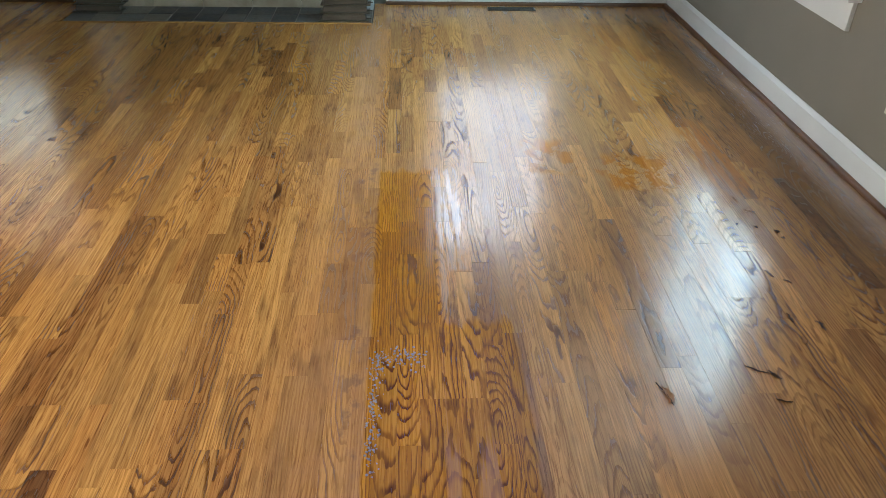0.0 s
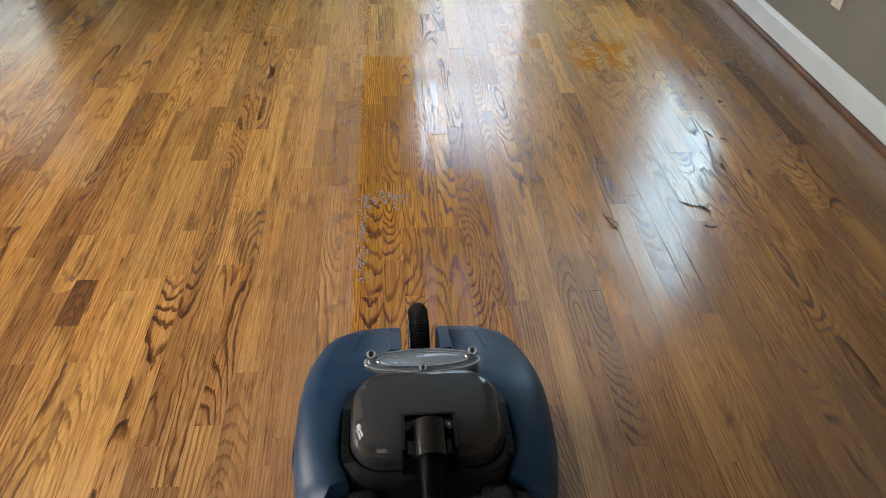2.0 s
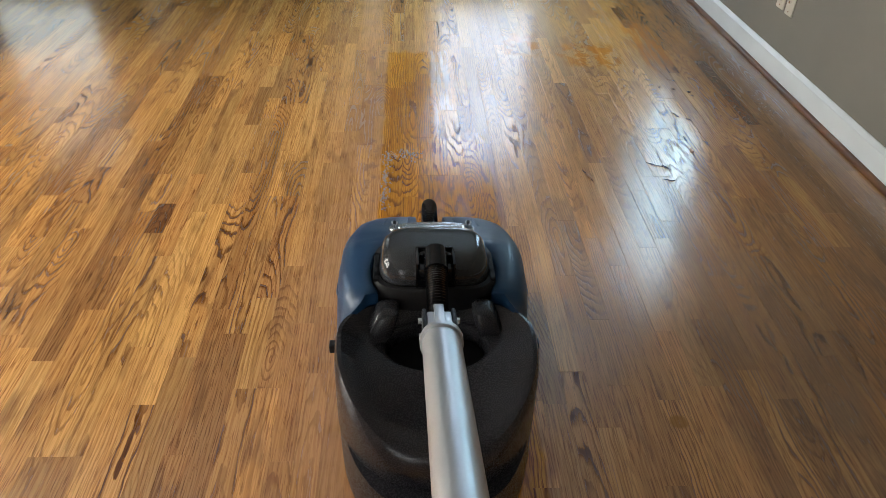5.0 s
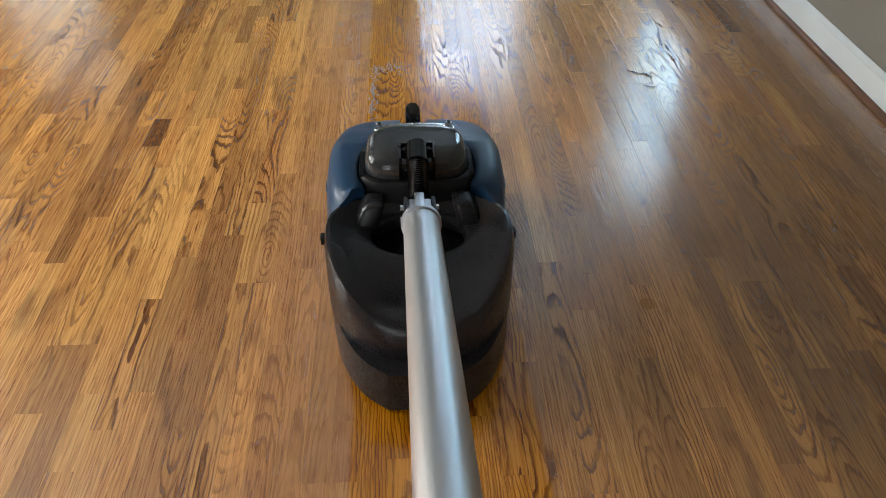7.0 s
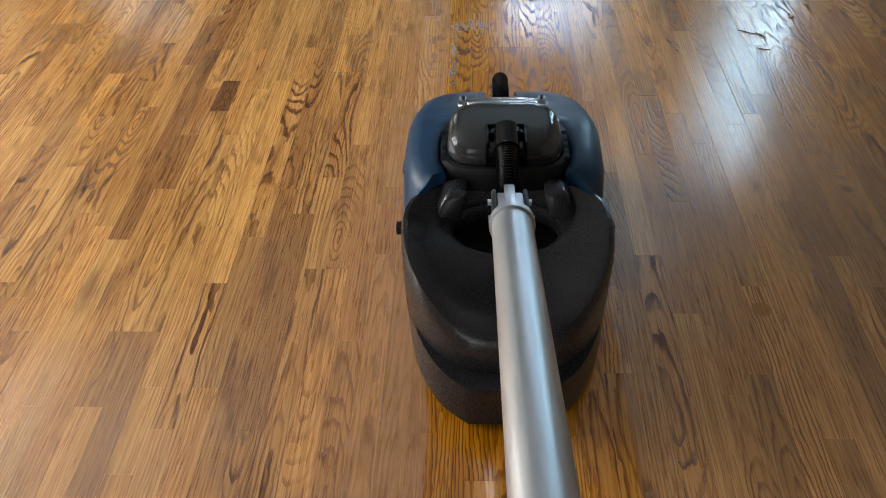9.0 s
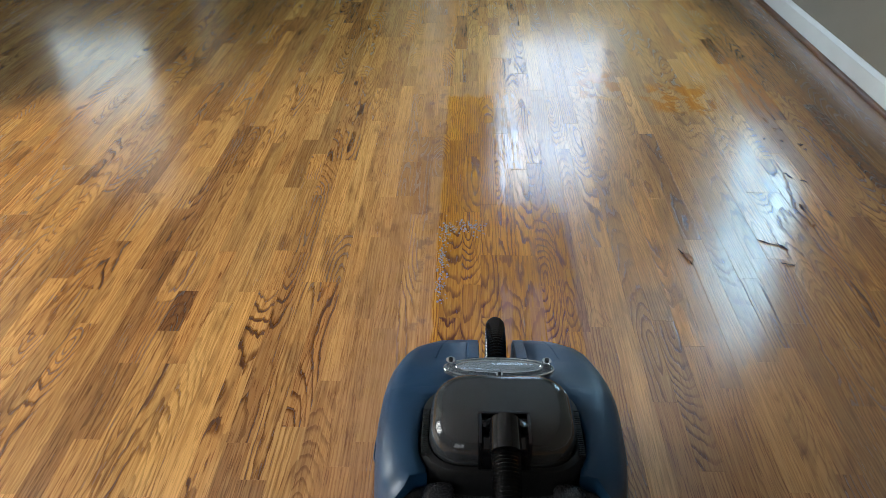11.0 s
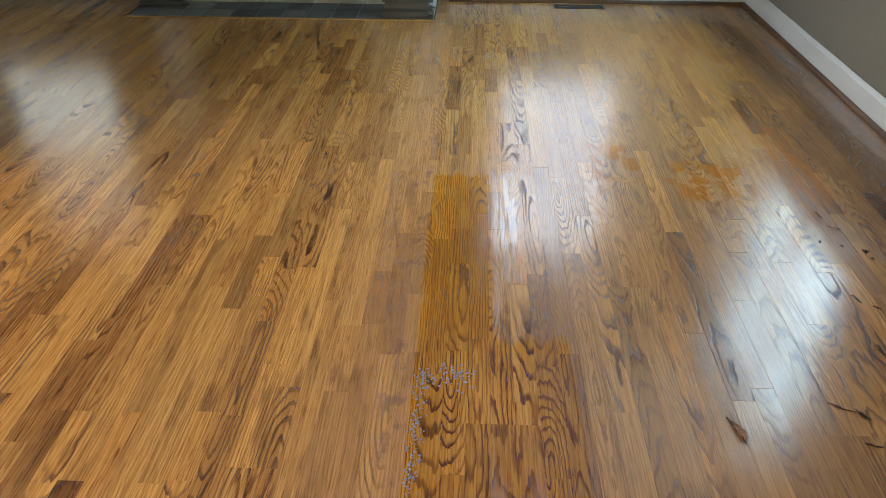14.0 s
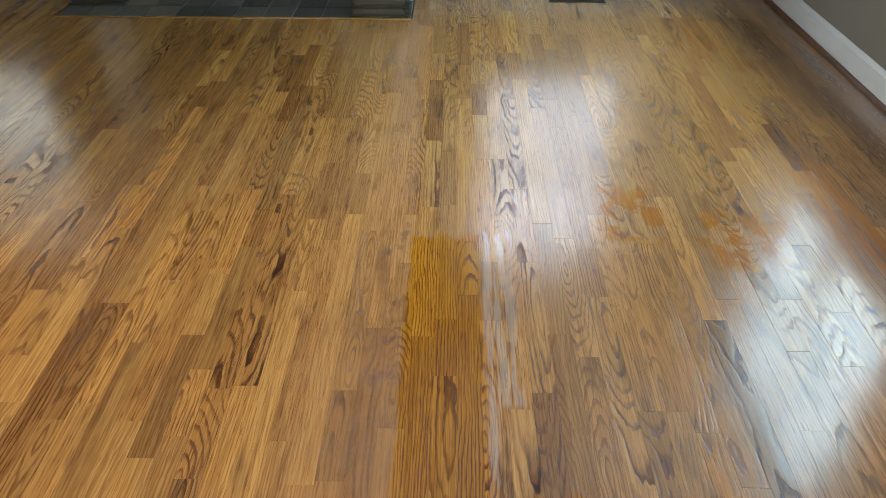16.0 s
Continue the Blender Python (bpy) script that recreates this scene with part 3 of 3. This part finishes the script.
    # rear body: a boat-shaped hull whose deck falls to an oval opening round the handle foot
    def hull(f, lift, sunk=0.0):
        ring = []
        for i in range(48):
            a = 2 * math.pi * i / 48
            c, d = math.cos(a), math.sin(a)
            back = max(0.0, -d)
            x = 0.214 * math.copysign(abs(c) ** 0.62, c) * (1 - 0.22 * back ** 2)
            y = (0.112 if d > 0 else 0.268) * math.copysign(abs(d) ** 0.85, d)
            rx, ry = 0.106 * c, 0.068 * d
            ring.append((rx + (x - rx) * f, -0.478 + ry + (y - ry) * f, 0.288 - 0.085 * back ** 2 * f + lift - sunk * (1 - f)))
        return ring

    low = [(x, y, 0.115) for x, y, z in hull(1.0, 0.0)]
    body = part("rear_body", loft([low, hull(1.0, -0.045), hull(0.985, -0.016), hull(0.94, -0.002), hull(0.86, 0.0), hull(0.62, -0.012, 0.01), hull(0.30, -0.016, 0.02), hull(0.10, -0.012, 0.02), hull(0.03, -0.016, 0.02), hull(0.0, -0.03, 0.02), [(x * 0.97, y, 0.16) for x, y, z in hull(0.0, 0.0)], [(x * 0.8, y, 0.135) for x, y, z in hull(0.0, 0.0)]]), DARK, root, "dark grey moulded rear body", 40)
    # near-black liner paints the shade inside the oval opening
    part("recess", loft([[(x * f, -0.478 + (y + 0.478) * f, z) for x, y, zz in hull(0.0, 0.0)] for f, z in ((0.955, 0.225), (0.95, 0.22), (0.90, 0.165), (0.5, 0.150))]), PIT, body, "black liner, the painted shade of the rear body opening")
    for s in (1, -1):
        rings = []
        for z, gx, gy in ((0.245, 0.030, 0.040), (0.296, 0.026, 0.034), (0.306, 0.021, 0.028), (0.309, 0.012, 0.018)):
            rings.append([(s * (0.100 + 0.35 * (0.309 - z)) + gx * math.copysign(abs(math.cos(a)) ** 0.5, math.cos(a)), -0.414 + gy * math.copysign(abs(math.sin(a)) ** 0.5, math.sin(a)), z) for a in [2 * math.pi * (i + 0.5) / 24 for i in range(24)]])
        part("horn", loft(rings), DARK, body, "", 40)
        part("clip", box_bm(s * 0.224 - 0.008, s * 0.224 + 0.008, -0.43, -0.41, 0.19, 0.212, 0.002), BLACK, body)

    # dome on a ribbed gasket
    def rrect(hx, y0, y1, z, r, n=6):
        out = []
        for cx, cy, a0 in ((hx - r, y1 - r, 0), (-hx + r, y1 - r, 90), (-hx + r, y0 + r, 180), (hx - r, y0 + r, 270)):
            for i in range(n + 1):
                a = radians(a0 + 90 * i / n)
                out.append((cx + r * math.cos(a), cy + r * math.sin(a), z))
        return out

    tray = loft([rrect(0.137, -0.384, -0.190, 0.24, 0.062), rrect(0.138, -0.385, -0.189, 0.316, 0.062), rrect(0.134, -0.381, -0.193, 0.329, 0.060), rrect(0.124, -0.374, -0.203, 0.331, 0.056), rrect(0.120, -0.370, -0.207, 0.320, 0.054)])
    gasket = part("gasket", tray, BLACK, root, "black ribbed rubber gasket", 30)
    bm = bmesh.new()
    for s in (1, -1):
        for i in range(24):
            y = -0.252 - i * 0.0042
            box_bm(s * 0.129 - 0.005, s * 0.129 + 0.005, y - 0.0013, y + 0.0013, 0.327, 0.334, bm=bm)
    tagged(part("gasket_ribbing", bm, BLACK, gasket), kind="stuff")
    part("float_tray", loft([rrect(0.092, -0.358, -0.225, 0.318, 0.03), rrect(0.088, -0.354, -0.228, 0.343, 0.03)]), GLOSSBLACK, root)
    dome = loft([rrect(0.1225, -0.371, -0.206, 0.326, 0.058, 8), rrect(0.1215, -0.370, -0.207, 0.346, 0.057, 8), rrect(0.1180, -0.366, -0.209, 0.362, 0.054, 8), rrect(0.1120, -0.359, -0.213, 0.374, 0.050, 8), rrect(0.1030, -0.347, -0.219, 0.3825, 0.045, 8), rrect(0.0930, -0.334, -0.226, 0.3865, 0.040, 8), rrect(0.0800, -0.320, -0.235, 0.3880, 0.032, 8)])
    part("dome", dome, SMOKED, root, "smoked clear plastic recovery dome", 40)
    # socket of the rear hose: raised frame and cuff
    for x0, x1, y0, y1 in ((-0.042, -0.036, -0.384, -0.322), (0.036, 0.042, -0.384, -0.322), (-0.042, 0.042, -0.322, -0.316)):
        part("socket_frame", box_bm(x0, x1, y0, y1, 0.335, 0.398, 0.002), GLOSSBLACK, root)
    part("socket_floor", box_bm(-0.0358, 0.0358, -0.383, -0.3225, 0.335, 0.384, 0.002), GLOSSBLACK, root)
    part("socket_ring", hose([(0.031 * math.cos(a), -0.350 + 0.022 * math.sin(a), 0.392) for a in [math.pi * i / 8 for i in range(9)]], 0.006, 8, 0.0, 8), GLOSSBLACK, root)
    part("cuff", cyl((0, -0.343, 0.404), (0, -0.400, 0.392), 0.0235, 0.0255, 28), GLOSSBLACK, root, "glossy black hose cuff")
    part("rear_hose", hose([(0, -0.396, 0.392), (0, -0.44, 0.382), (0, -0.49, 0.362), (0, -0.525, 0.32), (0, -0.535, 0.23)], 0.0225, 36, 0.26), HOSE, root, "black corrugated vacuum hose", 85)
    part("front_hose", hose([(0.0, -0.16, 0.25), (0.0, -0.09, 0.288), (0.0, -0.03, 0.302), (0.0, 0.022, 0.290), (0.0, 0.047, 0.25), (0.0, 0.054, 0.16), (0.0, 0.045, 0.05)], 0.0192, 58, 0.24), HOSE, root, "black corrugated vacuum hose to the front shoe", 85)

    # clear inspection plate with three chrome thumb nuts
    def ellipse(a, b, z, n=40, cy=-0.148, tilt=0.12):
        return [(a * math.cos(t), cy + b * math.sin(t), z + tilt * b * -math.sin(t)) for t in [2 * math.pi * i / n for i in range(n)]]

    plate = part("light_lens", loft([ellipse(0.102, 0.031, 0.325), ellipse(0.102, 0.031, 0.331), ellipse(0.099, 0.029, 0.333)]), LENS, root, "clear oval plastic plate")
    part("reflector", loft([ellipse(0.078, 0.018, 0.3335), ellipse(0.078, 0.018, 0.336), ellipse(0.074, 0.016, 0.3372)]), LENS, plate, "bright oval strip")
    part("rim", hose([Vector(p) for p in ellipse(0.079, 0.019, 0.3365, 24)] + [Vector(ellipse(0.079, 0.019, 0.3365, 24)[0])], 0.0014, 24, 0.0, 6), CHROME, plate)
    part("edge", hose([Vector(p) for p in ellipse(0.1015, 0.0305, 0.3335, 24)] + [Vector(ellipse(0.1015, 0.0305, 0.3335, 24)[0])], 0.0012, 24, 0.0, 6), CHROME, plate)
    for x, y in ((-0.089, -0.137), (0.089, -0.137), (0.0, -0.174)):
        r = 0.0095 if x else 0.007
        nut = part("thumb_nut", cyl((x, y, 0.322), (x, y, 0.343), r, r * 0.92, 14), CHROME, plate)
        part("stud", cyl((x, y, 0.343), (x, y, 0.346), r * 0.45, n=8), DARK, nut)

    # handle foot: bracket, cheek plates, bolts and the stub of the tube
    hd = Vector((0, -0.955, 0.297)).normalized()
    base = Vector((0, -0.532, 0.372))

    def along(d, x=0.0, up=0.0):
        return base + hd * d + Vector((x, 0, 0)) + Vector((0, hd.z, -hd.y)) * up

    def bar(x0, x1, d0, d1, u0, u1, bev=0.002):
        b = box_bm(x0, x1, d0, d1, u0, u1, bev)
        m = Matrix(((1, 0, 0, 0), (0, hd.y, hd.z, 0), (0, hd.z, -hd.y, 0), (0, 0, 0, 1)))
        bmesh.ops.transform(b, matrix=Matrix.Translation(base) @ m, verts=b.verts[:])
        return b

    br = part("handle_bracket", bar(-0.024, 0.024, 0.0, 0.12, -0.018, 0.018, 0.004), ALU, root, "grey aluminium handle bracket")
    part("tongue", bar(-0.010, 0.010, -0.02, 0.085, 0.0182, 0.026, 0.003), ALU, br)
    for s in (1, -1):
        part("cheek", bar(s * 0.029 - 0.0045, s * 0.029 + 0.0045, -0.012, 0.10, -0.024, 0.020, 0.004), BLACK, br)
        for d in (0.01, 0.082):
            part("bolt", cyl(along(d, s * 0.034), along(d, s * 0.041), 0.0075, n=6), CHROME, br)
    tube = part("handle_tube", cyl(along(0.10), along(1.10), 0.036, 0.036, 40), ALU, root, "grey aluminium handle tube")
    part("collar", cyl(along(0.095), along(0.112), 0.0405, 0.0405, 40), ALU, tube)
    part("end_cap", cyl(along(1.10), along(1.106), 0.035, 0.030, 40), BLACK, tube)
    part("stem", cyl((0, -0.50, 0.15), along(0.03, 0, -0.012), 0.014, n=14), BLACK, root)
    return root


scrubber(pose(0.078, 0.60, 0.0, 0, 0, 0.5))


# ---- bits on the floor ----
def flake(x, y, length, width, turn, colour, curl=0.004, bend=0.3):
    """A thin curled sliver of dried finish or leaf."""
    ob = thing("debris_flake", "small curled dark brown flake of debris on the wet floor", "debris", "flakes on the floor", pose(x, y, 0.0006, 0, 0, turn))
    bm = bmesh.new()
    n = 9
    top, low = [], []
    for i in range(n + 1):
        s = i / n
        w = width * (0.25 + 0.75 * math.sin(math.pi * min(1, s * 1.05)) * random.uniform(0.6, 1.1))
        yy = (s - 0.5) * length
        xx = bend * width * math.sin(s * 5 + x * 9) + random.uniform(-0.25, 0.25) * width
        top.append([(xx - w / 2, yy, curl * random.uniform(0.3, 1)), (xx, yy, 0.0012), (xx + w / 2, yy, curl * random.uniform(0.3, 1))])
    rings = [[*t, *[(p[0], p[1], max(0, p[2] - 0.0008)) for p in reversed(t)]] for t in top]
    part("flake", loft(rings), colour, ob)


FLAKE = plain("dried_brown_residue", (0.050, 0.022, 0.008), 0.3, vary=0.5, grain=300)
LEAF = plain("dry_leaf", (0.32, 0.13, 0.02), 0.5, vary=0.5, grain=200)
for x, y, l, w, turn, m in ((0.680, 1.300, 0.075, 0.022, -8, LEAF), (0.676, 1.302, 0.105, 0.006, 14, FLAKE), (0.945, 1.385, 0.08, 0.007, 60, FLAKE), (0.985, 1.365, 0.05, 0.010, 35, FLAKE),
                            (0.97, 1.27, 0.05, 0.006, 75, FLAKE), (1.205, 1.565, 0.055, 0.011, 20, FLAKE), (1.13, 1.60, 0.05, 0.009, 10, FLAKE), (1.125, 1.50, 0.035, 0.022, 40, LEAF),
                            (1.16, 1.82, 0.05, 0.007, 25, FLAKE), (1.20, 1.78, 0.03, 0.006, 60, FLAKE), (1.29, 2.07, 0.025, 0.014, 10, FLAKE), (1.295, 2.03, 0.018, 0.010, 50, FLAKE),
                            (1.24, 2.215, 0.03, 0.018, 20, LEAF), (1.26, 2.20, 0.015, 0.010, 80, FLAKE), (1.23, 2.29, 0.04, 0.010, 20, LEAF), (1.17, 2.12, 0.012, 0.008, 0, FLAKE), (1.23, 2.10, 0.014, 0.008, 40, FLAKE)):
    flake(x, y, l * 0.80, w, turn, m)


def foam():
    """Rows of small soap bubbles along the edge of the lane."""
    bm = bmesh.new()
    rnd = random.Random(4)
    for i in range(360):
        if i < 215:
            x, y = -0.062 + rnd.gauss(0, 0.010) + rnd.random() * 0.01, 1.06 + rnd.random() * 0.41
        else:
            x, y = -0.06 + rnd.random() * 0.14, 1.455 + rnd.gauss(0, 0.022)
        r = rnd.choice((0.0009, 0.0013, 0.0021, 0.0035))
        m = Matrix.Translation((x, y, r * 0.25)) @ Matrix.Diagonal((r, r, r * 0.7, 1))
        bmesh.ops.create_icosphere(bm, subdivisions=2, radius=1.0, matrix=m)
    ob = flush("soap_foam", bm, BUBBLE, None, "", 80)
    tagged(ob, "clear soap bubbles along the edge of the wet lane", "soap foam", kind="stuff")


foam()


# ---- oak floor, board by board ----
SPECIAL = {}
for xc, y0, y1, tone in ((-0.79, 0.925, 1.10, 1.15), (-0.14, 2.115, 3.20, 0.05), (-0.14, 1.53, 2.115, 0.62), (-0.43, 1.48, 1.91, 0.0), (-0.60, 1.70, 2.08, 0.75), (-0.345, 1.40, 2.26, 0.02),
                         (1.235, 2.94, 3.30, 1.0), (1.465, 1.74, 2.46, 1.0), (0.59, 1.79, 2.50, 0.15), (-0.03, 1.46, 2.085, 0.5), (-0.525, -0.10, 0.36, 0.6), (-0.175, 0.56, 0.95, 0.55),
                         (-0.06, -0.2, 0.34, 0.7), (-0.24, 0.03, 0.49, 0.35), (0.385, 0.19, 0.62, 0.62), (0.50, 0.115, 0.7, 0.45), (0.75, -0.5, 0.245, 0.1), (-0.31, 3.32, 3.80, 0.1), (0.72, 1.4, 2.16, 0.8)):
    SPECIAL.setdefault(round((xc - LANE0) / PITCH - 0.5), []).append((y0, y1, tone))
MESHES = {}


def board_mesh(length):
    """A strip with eased edges, shared by all boards of one length."""
    if length in MESHES:
        return MESHES[length]
    w, l, e, d = PITCH / 2 - 0.00008, length / 2 - 0.00012, 0.00025, 0.00012
    v = [(-w, -l, -d), (w, -l, -d), (w, l, -d), (-w, l, -d), (-w + e, -l + e, 0), (w - e, -l + e, 0), (w - e, l - e, 0), (-w + e, l - e, 0), (-w, -l, -0.019), (w, -l, -0.019), (w, l, -0.019), (-w, l, -0.019)]
    f = [(4, 5, 6, 7), (0, 1, 5, 4), (1, 2, 6, 5), (2, 3, 7, 6), (3, 0, 4, 7), (8, 9, 1, 0), (9, 10, 2, 1), (10, 11, 3, 2), (11, 8, 0, 3)]
    me = bpy.data.meshes.new("plank")
    me.from_pydata(v, [], f)
    me.materials.append(OAK)
    MESHES[length] = me
    return me


floor = tagged(new("floor"), "glossy varnished red oak strip floor, partly wet", "floor", kind="structure")
rnd = random.Random(11)
rest_v, rest_f, count = [], [], 0
row0, row1 = math.floor((XL - LANE0) / PITCH), math.floor((XR - 0.0 - LANE0) / PITCH)
for row in range(row0, row1 + 1):
    xc = LANE0 + (row + 0.5) * PITCH
    fixed = sorted(SPECIAL.get(row, []))
    y, spans = YB, []
    while y < YF:
        nxt = [s for s in fixed if s[1] > y + 1e-4]
        if nxt and y >= nxt[0][0] - 1e-4:
            y1, tone = nxt[0][1], nxt[0][2]
        else:
            y1 = y + (rnd.choice((0.1, 0.2, 0.3, 0.4)) if y == YB else 0.0) + round(rnd.choice((0.25, 0.35, 0.45, 0.55, 0.7, 0.85, 1.0)) * rnd.uniform(0.85, 1.15) / 0.05) * 0.05
            if nxt and y1 > nxt[0][0] - 0.15:
                y1 = nxt[0][0]
            tone = rnd.uniform(0.6, 0.85) if rnd.random() < 0.06 else min(0.7, max(0.0, rnd.gauss(0.29, 0.19)))
        spans.append((y, y1, tone, bool(nxt) and y1 == nxt[0][1]))
        y = y1
    for y0, y1, tone, kept in spans:
        in_hearth = HX0 - 0.02 < xc < HX1 + 0.02
        top = min(y1, (HY0 if in_hearth else YF))
        if top - y0 < 0.02:
            continue
        near = kept or (-0.95 < xc < 1.36 and y1 > 0.05 and y0 < 2.6)
        if near and (kept or count < 290):
            ob = new("plank", board_mesh(round(top - y0, 3)))
            ob.parent = floor
            ob.matrix_basis = pose(xc, (y0 + top) / 2, rnd.uniform(-0.0002, 0.0002))
            figure = rnd.uniform(0.35, 1.0) if -0.08 < xc < 0.34 and y0 < 1.6 else rnd.random()
            ob.color = (tone, figure, tone, 1)
            count += 1
        else:
            me = board_mesh(round(top - y0, 3))
            b = len(rest_v)
            rest_v += [(p.co.x + xc, p.co.y + (y0 + top) / 2, p.co.z) for p in me.vertices]
            rest_f += [tuple(b + i for i in p.vertices) for p in me.polygons]
me = bpy.data.meshes.new("plank_rest")
me.from_pydata(rest_v, [], rest_f)
me.materials.append(OAK_FAR)
rest = new("plank_rest", me)
rest.parent = floor
tagged(rest, kind="stuff")
